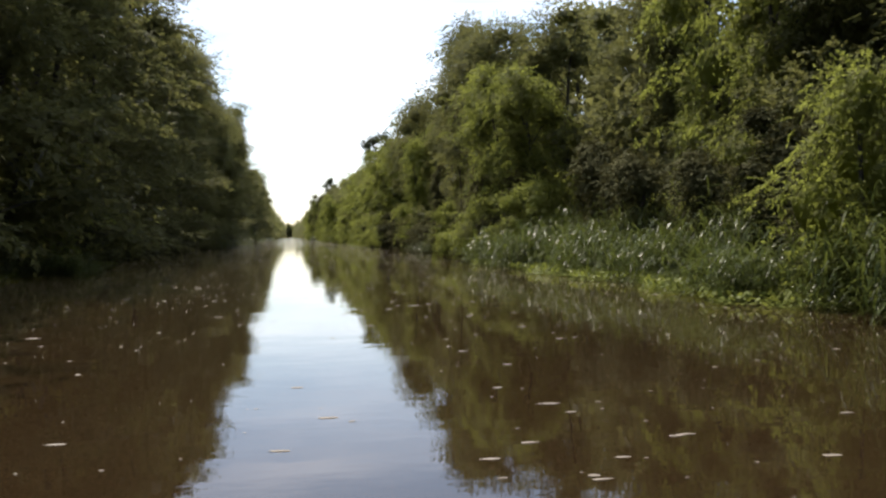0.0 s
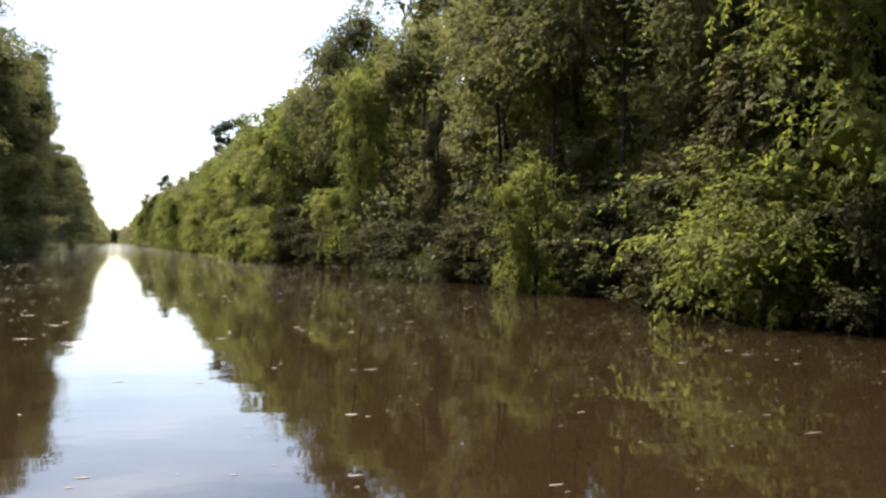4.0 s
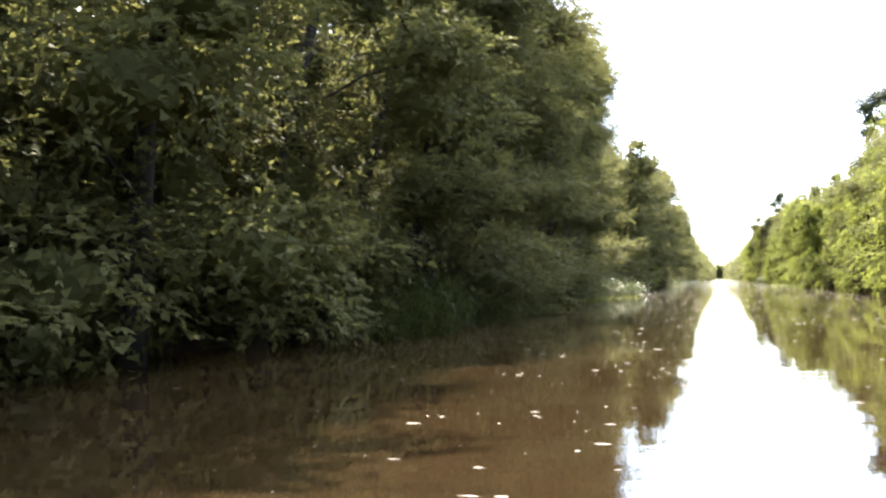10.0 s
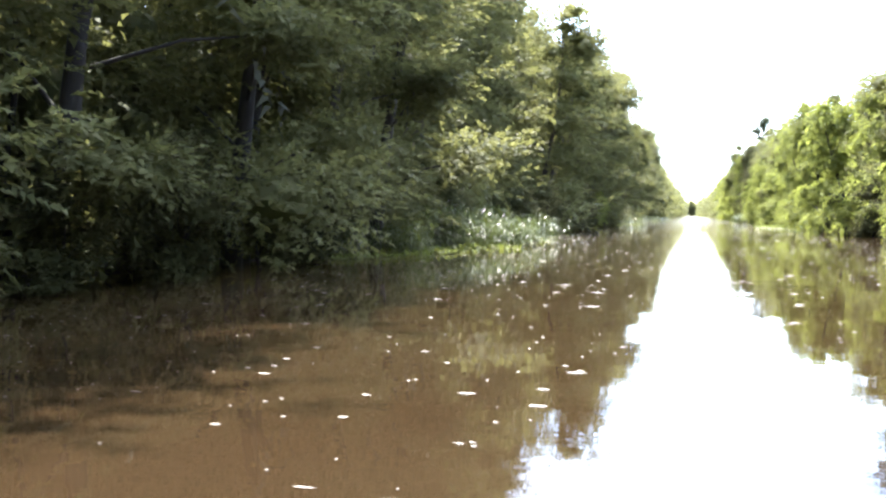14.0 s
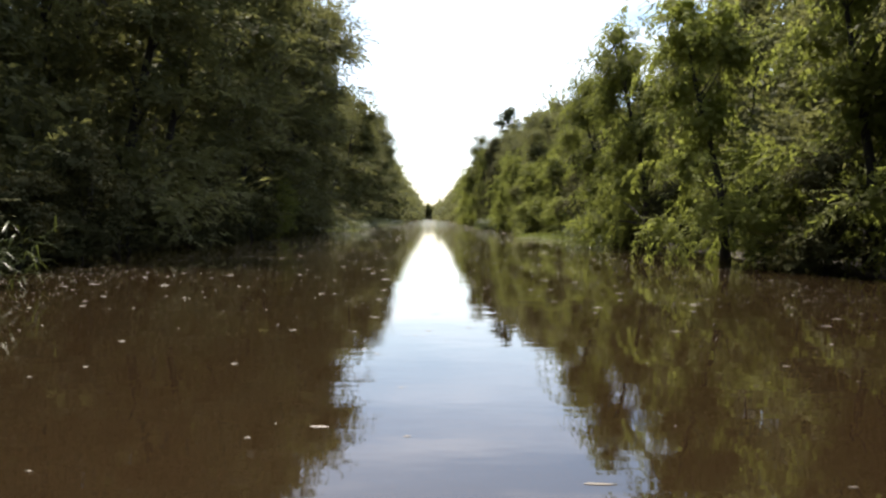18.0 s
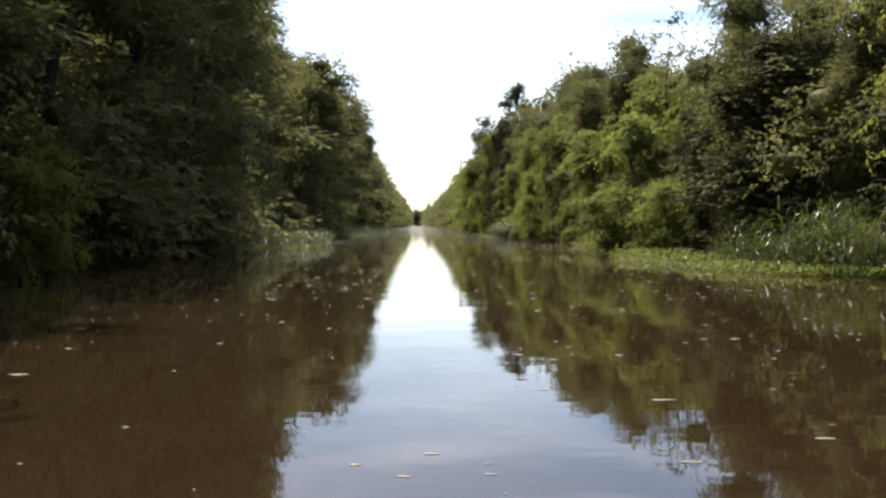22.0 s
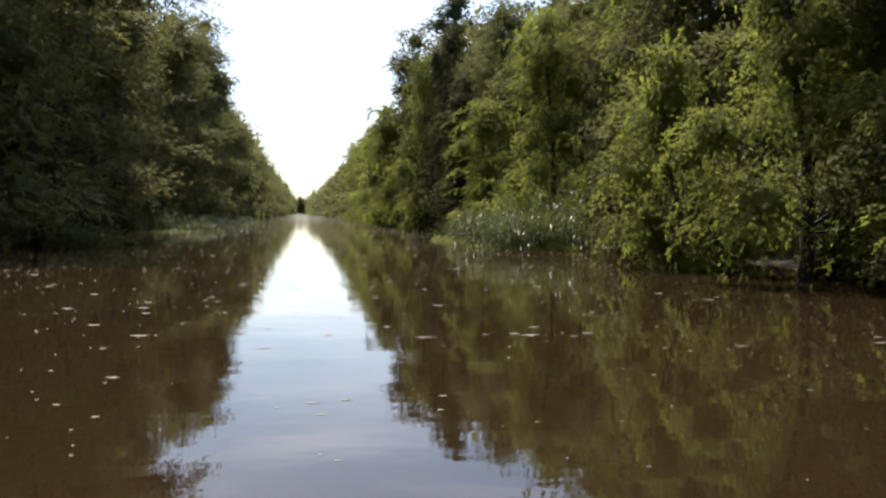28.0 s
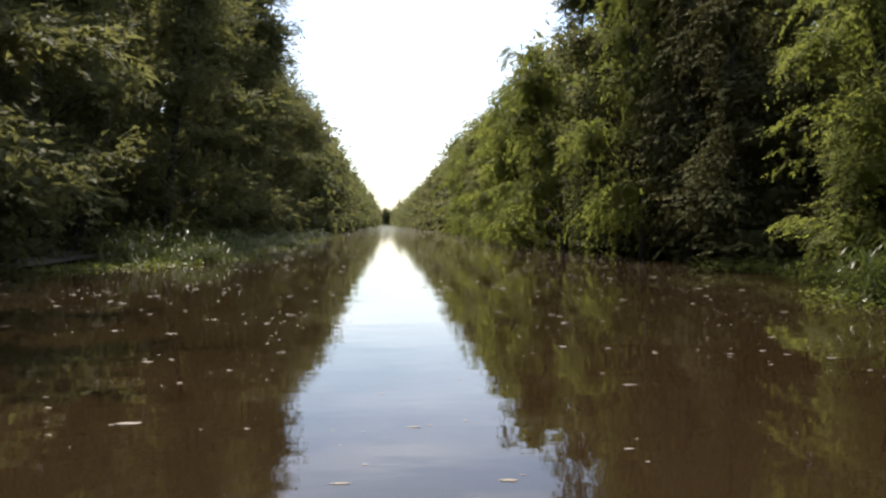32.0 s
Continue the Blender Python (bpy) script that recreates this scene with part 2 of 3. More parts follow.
def lobe_leaves(lobe, n, size, droop=0.2, open_side=True, inner=120, sprays=12, slim=0.6, per=12, heart=0.38):
    """One clump of a crown: leafy twigs in tiers round uneven lumps, over a solid heart that keeps the inside dark;
    fewer on the side facing the woods (+x).
    """
    c, r = np.array(lobe[:3]), np.array(lobe[3:6])
    out_x = -0.25 if open_side else 0
    su = unit(rng.normal(size=(sprays, 3)) + [out_x, 0, 0.2])
    sc = su * r * rng.uniform(0.5, 0.82, (sprays, 1))
    sr = rng.uniform(0.24, 0.5, sprays)
    k = max(4, int(n * 1.25) // per)
    pick = rng.integers(sprays, size=k)
    d = unit(rng.normal(size=(k, 3)) + [out_x, 0, 0.3])
    at = sc[pick] + d * r * [1, 1, 0.7] * (sr[pick] * rng.uniform(0.45, 1.0, k))[:, None]
    # a third of the twigs fill in between the lumps
    fill = rng.random(k) < 0.36
    at[fill] = d[fill] * r * rng.uniform(0.5, 0.86, (fill.sum(), 1))
    if open_side:
        keep = at[:, 0] < 0.6 * r[0]
        at, d = at[keep], d[keep]
    at, d = at[:max(4, n // per)], d[:max(4, n // per)]
    k = len(at)
    # each twig lies out and a little down, its leaves spread flat to both sides
    ax = unit(unit(at / r) * [0.8, 0.8, 0.35] + d * 0.35 + [0, 0, -droop] + rng.normal(size=(k, 3)) * 0.35)
    up = np.array([0, 0, 1.0]) + unit(at / r) * 0.35 + rng.normal(size=(k, 3)) * 0.28
    up = unit(up - ax * (up * ax).sum(1, keepdims=True))
    side = np.cross(up, ax)
    ln = size * rng.uniform(2.6, 5.2, k)
    rep = lambda w: np.repeat(w, per, 0)
    s = rng.random((k * per, 1))
    flip = rng.choice([-1.0, 1.0], (k * per, 1))
    base = rep(at) + rep(ax) * rep(ln)[:, None] * (s - 0.35) + rep(side) * flip * size * 0.12
    way = rep(ax) * (0.45 + 0.5 * s) + rep(side) * flip * (0.95 - 0.6 * s) - [0, 0, 0.1 + 0.5 * droop] + rng.normal(size=(k * per, 3)) * 0.22
    face = rep(up) + rng.normal(size=(k * per, 3)) * 0.34
    L = rng.uniform(0.7, 1.3, k * per) * size
    out = [leaf_tris(c + base, way, L, L * slim, face)]
    if inner:
        # a solid faceted ball, added to block light inside the clump, with overlapping leaves round it
        body = HEART_VERTS * rng.uniform(0.8, 1.16, (len(HEART_VERTS), 1)) * r * heart
        out.append((c + body[HEART_FACES].reshape(-1, 3), np.arange(3 * len(HEART_FACES)).reshape(-1, 3)))
        u = unit(rng.normal(size=(inner, 3)))
        face = unit(u + rng.normal(size=(inner, 3)) * 0.5 + [0, 0, 0.3])
        ax = np.cross(face, rng.normal(size=(inner, 3))) + [0, 0, -0.4]
        L = rng.uniform(1.3, 2.0, inner) * min(size, 0.2 * r.mean())
        p = c + u * r * rng.uniform(heart * 1.05, 0.74, (inner, 1)) - unit(ax) * L[:, None] * 0.4
        out.append(leaf_tris(p, ax, L, L * 0.7, face))
    return join(out)


def boughs(lobes, count, reach, size, droop=0.5, twigs=9, per=9, slim=0.5):
    """Arching branches that reach out past the crown, their twigs hanging with leaves; thin and open towards the tip."""
    out = []
    for k in range(count):
        b = lobes[int(rng.integers(len(lobes)))]
        a = rng.uniform(0, 6.283) if rng.random() < 0.4 else math.pi + rng.normal() * 0.9
        d = np.array([math.cos(a), math.sin(a), rng.uniform(0.0, 0.75)])
        ln = b[3] * 0.75 + reach * rng.uniform(0.5, 1.25)
        s = rng.uniform(0.4, 1.0, (twigs, 1))
        at = np.array(b[:3]) + d * ln * s - np.array([0, 0, 1]) * droop * ln * s ** 2.4 + rng.normal(size=(twigs, 3)) * 0.07
        slope = d - np.array([0, 0, 1]) * droop * 2.4 * s ** 1.4
        ax = unit(slope + rng.normal(size=(twigs, 3)) * 0.45 - [0, 0, droop * 0.8])
        up = unit(np.array([0, 0, 1.0]) + rng.normal(size=(twigs, 3)) * 0.3)
        side = unit(np.cross(up, ax))
        rep = lambda w: np.repeat(w, per, 0)
        q = rng.random((twigs * per, 1))
        flip = rng.choice([-1.0, 1.0], (twigs * per, 1))
        base = rep(at) + rep(ax) * size * 5.0 * q * rng.uniform(0.6, 1.2, (twigs * per, 1)) + rep(side) * flip * size * 0.15
        way = rep(ax) * 0.8 + rep(side) * flip * 0.7 - [0, 0, 0.25] + rng.normal(size=(twigs * per, 3)) * 0.25
        L = rng.uniform(0.7, 1.35, twigs * per) * size
        out.append(leaf_tris(base, way, L, L * slim, rep(np.cross(ax, side) * -1) + rng.normal(size=(twigs * per, 3)) * 0.35))
    return out


def strands(tops, lengths, size, step=0.16, spread=0.10):
    """Hanging leafy withes, as on a willow or a curtain of vines."""
    base, ax = [], []
    for t, ln in zip(tops, lengths):
        k = max(3, int(ln / step))
        s = np.linspace(0, 1, k)[:, None]
        sway = rng.normal(size=3) * [0.25, 0.25, 0]
        base.append(np.asarray(t) + s * [0, 0, -ln] + s * s * sway + rng.normal(size=(k, 3)) * spread)
        ax.append(rng.normal(size=(k, 3)) * 0.45 + [0, 0, -0.8])
    base, ax = np.concatenate(base), np.concatenate(ax)
    L = rng.uniform(0.7, 1.3, len(base)) * size
    return leaf_tris(base, ax, L, L * 0.42)


def part(name, me, parent, label=""):
    ob = new(name, me)
    ob.parent = parent
    return tagged(ob, label)


def trunk_mesh(name, height, r, lobes, lean=(0, 0), bare=0.25):
    z = np.linspace(-0.4, 1, 7)
    z[0] = -0.03
    pts = np.stack([lean[0] * z ** 2 + 0.15 * np.sin(z * 7), lean[1] * z ** 2 + 0.15 * np.cos(z * 5) - 0.15, z * height * 0.9], 1)
    rad = r * (1.0 - 0.85 * np.clip(z, 0, 1)) + r * 0.5 * np.exp(-np.clip(z, 0, 1) * 18)
    parts = [tube(pts, rad, 8)]
    for lb in lobes:
        c = np.array(lb[:3])
        zz = np.clip((c[2] - 1.6) / (height * 0.9), 0.12, 0.93)
        a = np.array([np.interp(zz, z, pts[:, k]) for k in range(3)])
        m = (a + c) / 2 + [0, 0, 0.25]
        rr = r * 0.30 * (1 - 0.6 * zz)
        parts.append(tube([a, m, c], [rr, rr * 0.7, rr * 0.3], 5))
    v, f = join(parts)
    return mesh(name, v, f, [BARK], smooth=True)


# ---- kinds of plant, each built once ----
KINDS = {}


def plant(key, name, category, label, trunk, crown_parts, moss=None, crown_name="crown", crown_label=""):
    root = new(name)
    tagged(root, label, category)
    if trunk:
        part("trunk", trunk, root, "grey-brown bark")
    v, f = join(crown_parts[0])
    part(crown_name, mesh(crown_name, v, f, [crown_parts[1]]), root, crown_label)
    if moss:
        v, f = join(moss)
        tagged(part("moss", mesh("moss", v, f, [MOSS]), root, "grey hanging moss"), kind="stuff")
    KINDS[key] = root
    return root


def round_lobes(n, height, low, radius, size, flat=0.8, seed=0, top=0.62, tied=False):
    """Clumps up a stem: uneven in size, with gaps between them."""
    r = np.random.default_rng(seed)
    out = []
    for i in range(n):
        q = (i + r.uniform(0.2, 0.8)) / n
        h = low + (1 - low) * q
        w = radius * (1 - (1 - top) * max(0, q - 0.45) / 0.55) * (0.75 + 0.25 * math.sin(q * 9 + seed))
        a = i * 2.4 + r.uniform(-0.7, 0.7)
        s = size * (r.uniform(0.6, 1.35) if q < 0.75 else r.uniform(0.85, 1.2))
        d = max(0.0, w - s * 0.6) * r.uniform(0.7, 1.15) * (1 - 0.6 * max(0.0, q - 0.7) / 0.3)
        out.append((math.cos(a) * d, math.sin(a) * d, h * height - s * flat * 0.6, s * 1.15, s * 1.15, s * flat))
    # smaller clumps that tie the crown's top to the rest
    for b in out[-2:] if tied else ():
        s, a = b[3] * r.uniform(0.6, 0.8), r.uniform(0, 6.28)
        out.append((b[0] * 0.5 + math.cos(a) * b[3] * 0.6, b[1] * 0.5 + math.sin(a) * b[3] * 0.6, b[2] - b[5] * 1.1, s, s, s * flat))
    return out


def make_kinds():
    for i in range(4):
        lobes = round_lobes(11, 16.0, 0.10, 3.4, 1.95, 0.85, 10 + i, tied=True)
        for key, n, size, dense in (("maple", 2700, 0.115, 540), ("maple_mid", 760, 0.18, 220)):
            plant((key, i), "maple_tree", "tree", "tall broadleaf tree with a full mid-green crown on the canal bank",
                  trunk_mesh("trunk", 16, 0.18, lobes, (0.5 * i - 0.7, -0.4)), ([lobe_leaves(b, n, size, inner=dense, heart=0.28) for b in lobes] + boughs(lobes, 30, 0.9, size, 0.35), LEAF_MAPLE))
        lobes = round_lobes(15, 19.0, 0.07, 3.7, 1.85, 0.78, 30 + i, 0.45, True)
        sp = [(b[0] + rng.uniform(-1, 1), b[1] + rng.uniform(-1, 1), b[2] - 0.5) for b in lobes[4:12]]
        for key, n, size, dense in (("tupelo", 2600, 0.115, 560), ("tupelo_mid", 640, 0.19, 200)):
            plant((key, i), "tupelo_tree", "tree", "tall dark-green swamp tree with layered branches and hanging moss",
                  trunk_mesh("trunk", 19, 0.21, lobes, (0.4, 0.5 * i - 0.5)), ([lobe_leaves(b, n, size, 0.12, inner=dense, sprays=9, heart=0.27) for b in lobes] + boughs(lobes, 44, 1.1, size, 0.2, 10, 12), LEAF_TUPELO),
                  [strands(sp, rng.uniform(0.6, 1.8, len(sp)), 0.3, 0.12, 0.06)])
    for i in range(3):
        lobes = round_lobes(15, 11.0, 0.10, 3.2, 1.15, 0.95, 50 + i, tied=True)
        for key, n, size, dense, withes in (("willow", 1700, 0.11, 260, 9), ("willow_mid", 500, 0.175, 140, 5)):
            tops = np.concatenate([np.array(b[:3]) + unit(rng.normal(size=(withes, 3)) - [0.5, 0, 0]) * [1.0, 1.0, 0.7] for b in lobes])
            plant((key, i), "willow_tree", "tree", "light yellow-green willow with drooping leafy withes over the water",
                  trunk_mesh("trunk", 11, 0.18, lobes, (-0.8, 0.3 * i)),
                  ([lobe_leaves(b, n, size, 0.55, inner=dense, slim=0.45, heart=0.34) for b in lobes] + boughs(lobes, 60, 1.3, size, 0.6, 11, 12, 0.4)
                   + [strands(tops, rng.uniform(0.6, 2.2, len(tops)), size * 1.2, size * 0.5)], LEAF_WILLOW))
        lobes = [(math.sin(k * 1.7 + i) * 0.45, math.cos(k * 2.1 + i) * 0.45, 0.7 + k * 1.0, 1.6 - 0.12 * k, 1.6 - 0.12 * k, 1.05 - 0.03 * k) for k in range(9)]
        tops = np.stack([rng.uniform(-1.5, 1.2, 90), rng.uniform(-1.5, 1.5, 90), rng.uniform(2, 9.5, 90)], 1)
        plant(("vine", i), "vine_covered_tree", "tree", "dead tree wrapped in a dense column of dark-green vines",
              trunk_mesh("trunk", 9.5, 0.2, lobes[::3]),
              ([lobe_leaves(b, 1900, 0.095, 0.6, sprays=26, inner=400, slim=0.8) for b in lobes] + [strands(tops, rng.uniform(0.8, 2.0, 90), 0.13, 0.07)], LEAF_VINE), crown_name="vine_cover")
        lobes = [(0.0, 0.0, 2.9, 1.35, 1.35, 1.25), (0.15, 0.1, 1.5, 1.0, 1.0, 1.2), (-0.35, 0.3, 3.5, 0.75, 0.75, 0.7)]
        tops = np.stack([rng.uniform(-1.3, 1.1, 60), rng.uniform(-1.3, 1.3, 60), rng.uniform(1.6, 3.4, 60)], 1)
        plant(("dome", i), "vine_mound", "vines", "stump smothered by a rounded dome of dark-green vines",
              trunk_mesh("stump", 3.4, 0.2, lobes[:1]),
              ([lobe_leaves(b, 4200 if k == 0 else 1500, 0.085, 0.6, sprays=60, inner=400, slim=0.8) for k, b in enumerate(lobes)] + [strands(tops, rng.uniform(0.5, 1.3, 60), 0.12, 0.08)], LEAF_VINE), crown_name="vine_cover")
        lobes = round_lobes(8, 3.6, 0.05, 1.9, 0.9, 0.85, 70 + i, 0.6)
        plant(("shrub", i), "shrub", "shrub", "rounded leafy green shrub at the water's edge",
              trunk_mesh("stems", 3.2, 0.07, lobes), ([lobe_leaves(b, 520, 0.10, inner=160) for b in lobes] + boughs(lobes, 14, 0.5, 0.10, 0.3), LEAF_VINE), crown_name="foliage")
        lobes = round_lobes(9, 4.4, 0.06, 2.1, 1.0, 0.9, 90 + i, 0.6)
        tops = np.concatenate([np.array(b[:3]) + unit(rng.normal(size=(8, 3))) for b in lobes])
        plant(("bush", i), "willow_bush", "shrub", "bright yellow-green willow bush bending over the water",
              trunk_mesh("stems", 4.2, 0.08, lobes),
              ([lobe_leaves(b, 1100, 0.085, 0.25, inner=200, slim=0.55) for b in lobes] + boughs(lobes, 40, 0.7, 0.09, 0.45, 9, 12, 0.45) + [strands(tops, rng.uniform(0.4, 1.1, len(tops)), 0.12, 0.06)], LEAF_WILLOW), crown_name="foliage")
        # plainer trees for the rows behind
        lobes = round_lobes(13, 20.0, 0.2, 4.0, 2.0, 0.8, 110 + i)
        plant(("back", i), "forest_tree", "tree", "tall forest tree standing behind the bank, seen between nearer crowns",
              trunk_mesh("trunk", 20, 0.28, lobes[::2]), ([lobe_leaves(b, 200, 0.28, inner=90, per=6) for b in lobes], LEAF_MAPLE))
        lobes = round_lobes(10, 14.0, 0.05, 4.0, 2.2, 0.9, 130 + i)
        plant(("far", i), "distant_tree", "tree", "distant leafy tree in the wall of woods along the canal",
              trunk_mesh("trunk", 14, 0.25, lobes[::3]), ([lobe_leaves(b, 90, 0.55, inner=50, per=5) for b in lobes], LEAF_MAPLE))
        lobes = round_lobes(8, 6.0, 0.0, 3.0, 1.6, 0.9, 170 + i, 0.7)
        for key, n, size in (("thicket", 330, 0.12), ("thicket_back", 70, 0.30)):
            plant((key, i), "understory_tree" if key == "thicket" else "young_tree", "tree",
                  "dense young tree filling the shade under the taller woods" if key == "thicket" else "young tree deep in the shade behind the bank",
                  trunk_mesh("trunk", 5, 0.1, lobes[::3]), ([lobe_leaves(b, n, size, inner=120, per=8, heart=0.3) for b in lobes], LEAF_TUPELO))
        # a spreading crown held high, added to shade the recess below it
        lobes = round_lobes(12, 16.0, 0.46, 4.4, 1.9, 0.8, 210 + i, 0.6)
        plant(("canopy", i), "overhanging_tree", "tree", "tall tree with a high crown spread over a dark recess",
              trunk_mesh("trunk", 16, 0.09, lobes), ([lobe_leaves(b, 1500, 0.13, 0.4, inner=420, heart=0.26) for b in lobes] + boughs(lobes, 40, 1.0, 0.13, 0.7), LEAF_MAPLE))
    # a pine with a bare trunk and one round head
    lobes = [(0.0, 0.0, 20.6, 1.7, 1.7, 1.5), (0.9, 0.5, 19.2, 1.5, 1.5, 1.1), (-1.1, -0.2, 19.4, 1.4, 1.4, 1.1), (0.2, -0.4, 21.6, 1.1, 1.1, 0.9), (-0.4, 0.3, 17.8, 1.2, 1.2, 0.8)]
    plant(("round_pine", 0), "pine_tree", "tree", "tall pine with a bare trunk and one round dark head",
          trunk_mesh("trunk", 22, 0.22, lobes), ([lobe_leaves(b, 900, 0.2, 0.0, open_side=False, inner=120) for b in lobes], LEAF_PINE))
    # a tall pine with an umbrella of separate lobes, and a thin tree
    lobes = [(-2.0, 0, 23.4, 2.3, 2.1, 1.5), (1.5, 0, 25.4, 2.8, 2.5, 1.7), (0.3, -0.6, 21.2, 2.2, 2.0, 1.5), (2.6, 0.5, 22.8, 1.8, 1.7, 1.3), (-0.6, 0.4, 24.6, 2.0, 2.0, 1.4), (3.4, 0.0, 20.4, 2.2, 2.0, 1.5), (1.2, 0.0, 18.6, 2.2, 2.0, 1.6), (3.0, 0.0, 17.4, 2.4, 2.2, 1.6),
             (-1.5, 0.2, 21.7, 1.3, 1.3, 0.9), (-1.8, -0.2, 19.9, 1.6, 1.5, 1.1), (3.1, 0.3, 24.2, 1.7, 1.6, 1.1)]
    plant(("pine", 0), "pine_tree", "tree", "tall pine with a bare trunk and a flat, broken crown",
          trunk_mesh("trunk", 27, 0.36, lobes), ([lobe_leaves(b, 900, 0.26, 0.0, open_side=False, inner=150) for b in lobes], LEAF_PINE))
    lobes = round_lobes(9, 14.0, 0.5, 1.5, 0.75, 1.0, 151)
    plant(("thin", 0), "slender_tree", "tree", "slender sparse tree rising above the canopy",
          trunk_mesh("trunk", 14, 0.12, lobes), ([lobe_leaves(b, 90, 0.24, open_side=False, inner=0) for b in lobes], LEAF_MAPLE))
    # reeds
    for i in range(3):
        parts = []
        for k in range(32):
            root = np.array([rng.uniform(-0.62, 0.62), rng.uniform(-0.62, 0.62), -0.05])
            tall = rng.uniform(0.9, 1.7)
            tip = root + [rng.normal() * 0.22, rng.normal() * 0.22, tall]
            for m in range(5):
                q = (m + rng.uniform(0, 0.9)) / 5
                foot = root + (tip - root) * q * 0.85
                a, ln = rng.uniform(0, 6.28), rng.uniform(0.55, 1.0)
                d = np.array([math.cos(a), math.sin(a), 0])
                out = rng.uniform(0.35, 1.15)
                t = np.array([0, 0.4, 0.75, 1.0])[:, None]
                p = foot + d * ln * out * t ** 1.3 + np.array([0, 0, ln]) * (0.95 * t - (0.25 + 0.75 * out) * t ** 2.4)
                w = rng.uniform(0.009, 0.018) * np.array([0.7, 1, 0.7, 0.06])[:, None]
                side = np.array([-d[1], d[0], 0.25])
                v = np.stack([p - side * w, p + side * w], 1).reshape(-1, 3)
                parts.append((v, np.array([(2 * j, 2 * j + 1, 2 * j + 3, 2 * j + 2) for j in range(3)])))
        v, f = join(parts)
        ob = new("reed_clump", mesh("reed_clump", v, f, [LEAF_REED]))
        KINDS[("reed", i)] = tagged(ob, "clump of tall green reeds with arching blades at the water's edge", "reeds", "reeds along the banks")


make_kinds()
COUNT = {}


def put(kind, x, y, height=1.0, wide=None, turn=None, z=0.0, lean=0.0, group=""):
    """A copy of a plant at a place on the bank, scaled by height (and width)."""
    near = 70 < y < 182 if x < 0 else (y < 96 or 215 < y < 262 or 278 < y < 352)
    if kind in ("maple", "tupelo", "willow") and not near:
        kind += "_mid"
    i = COUNT.get(kind, 0)
    COUNT[kind] = i + 1
    n = sum(1 for k in KINDS if k[0] == kind)
    src = KINDS[(kind, i % n)]
    turn = (0 if x > 0 else 180) + 45 * math.sin(x * 12.9 + y * 7.3) if turn is None else turn
    wide = wide or height
    ob = copy_thing(src, Matrix.Identity(4))
    ob.matrix_basis = Matrix.LocRotScale((x, y, z), Euler((0, radians(lean), 0)), None) @ Matrix.Rotation(radians(turn), 4, "Z") @ Matrix.Diagonal((wide, wide, height, 1))
    if group:
        tagged(ob, group=group)
    return ob


# ---- ground and water ----


def bank(y, side):
    """Where the waterline runs."""
    w = 0.6 * math.sin(y * 0.11 + side) + 0.4 * math.sin(y * 0.29 + 2 * side)
    return -11.8 + w if side < 0 else 12.5 + w


ys = np.concatenate([np.array([-3000.0, -300.0]), np.arange(-60.0, 420.0, 3.0), np.arange(420.0, 1500.0, 30.0), np.array([1560.0, 1600.0, 4500.0])])
prof = ((-4000, 0.5), (-30, 0.4), (-3.5, 0.22), (-0.6, 0.06), (0.2, -0.08), (2.5, -0.9))
verts, cols = [], len(prof) * 2
for y in ys:
    l, r = bank(y, -1), bank(y, 1)
    canal = -200 < y < 1580
    for d, z in prof:
        verts.append((max(l + d, -4500), y, z if canal else 0.5))
    for d, z in reversed(prof):
        verts.append((min(r - d, 4500), y, z if canal else 0.5))
faces = [(i * cols + j, i * cols + j + 1, (i + 1) * cols + j + 1, (i + 1) * cols + j) for i in range(len(ys) - 1) for j in range(cols - 1)]
tagged(new("ground", mesh("ground", verts, faces, [MUD])), "dark muddy swamp ground along the canal", "ground", kind="structure")
wv = [(-15.6, -220, 0), (16.7, -220, 0), (16.7, 1570, 0), (-15.6, 1570, 0), (-15.6, -220, -0.3), (16.7, -220, -0.3), (16.7, 1570, -0.3), (-15.6, 1570, -0.3)]
tagged(new("water", mesh("water", wv, [(0, 1, 2, 3), (7, 6, 5, 4)], [WATER])), "still brown canal water mirroring trees and sky", "water", kind="structure")

# ---- the woods on both banks ----
def j(s):
    return rng.uniform(-s, s)


def clear(y, gaps):
    return not any(lo < y < hi for lo, hi in gaps)


def right_factor(y):
    """The right bank's woods stand lower where the mats of floating plants lie."""
    return 0.82 if 238 < y < 278 else (1.2 if y < 44 else (1.06 if y > 285 else 1.0))


def right_recess(y):
    """The trees stand back behind the reeds before the dark column of vines."""
    return 5.5 if 239 < y < 249 else 0.0


def back_factor(y):
    return 0.76 if 250 < y < 328 else (1.2 if y < 44 else 1.0)


def row(kinds, x, dx, first, last, step, height, vary, gaps=(), factor=None, wide=None, name="trees along the banks", lean=0.0, recess=None):
    """One loose row of plants along the canal. kinds: name and the height it is built at."""
    own = np.random.default_rng(int(abs(x) * 131 + abs(first) * 7 + height * 13))
    y = first
    while y < last:
        if clear(y, gaps):
            kind, built = kinds[int(own.integers(len(kinds)))]
            k = height / built * (factor(y) if factor else 1.0) * own.uniform(*vary)
            tip = lean + own.uniform(-3, 3) if lean else 0.0
            put(kind, x + own.uniform(-dx, dx) + (recess(y) if recess else 0.0), y, k, (wide or 1.0) * min(1.15, 0.35 + 0.65 * k), lean=tip, group=name)
        y += own.uniform(*step)


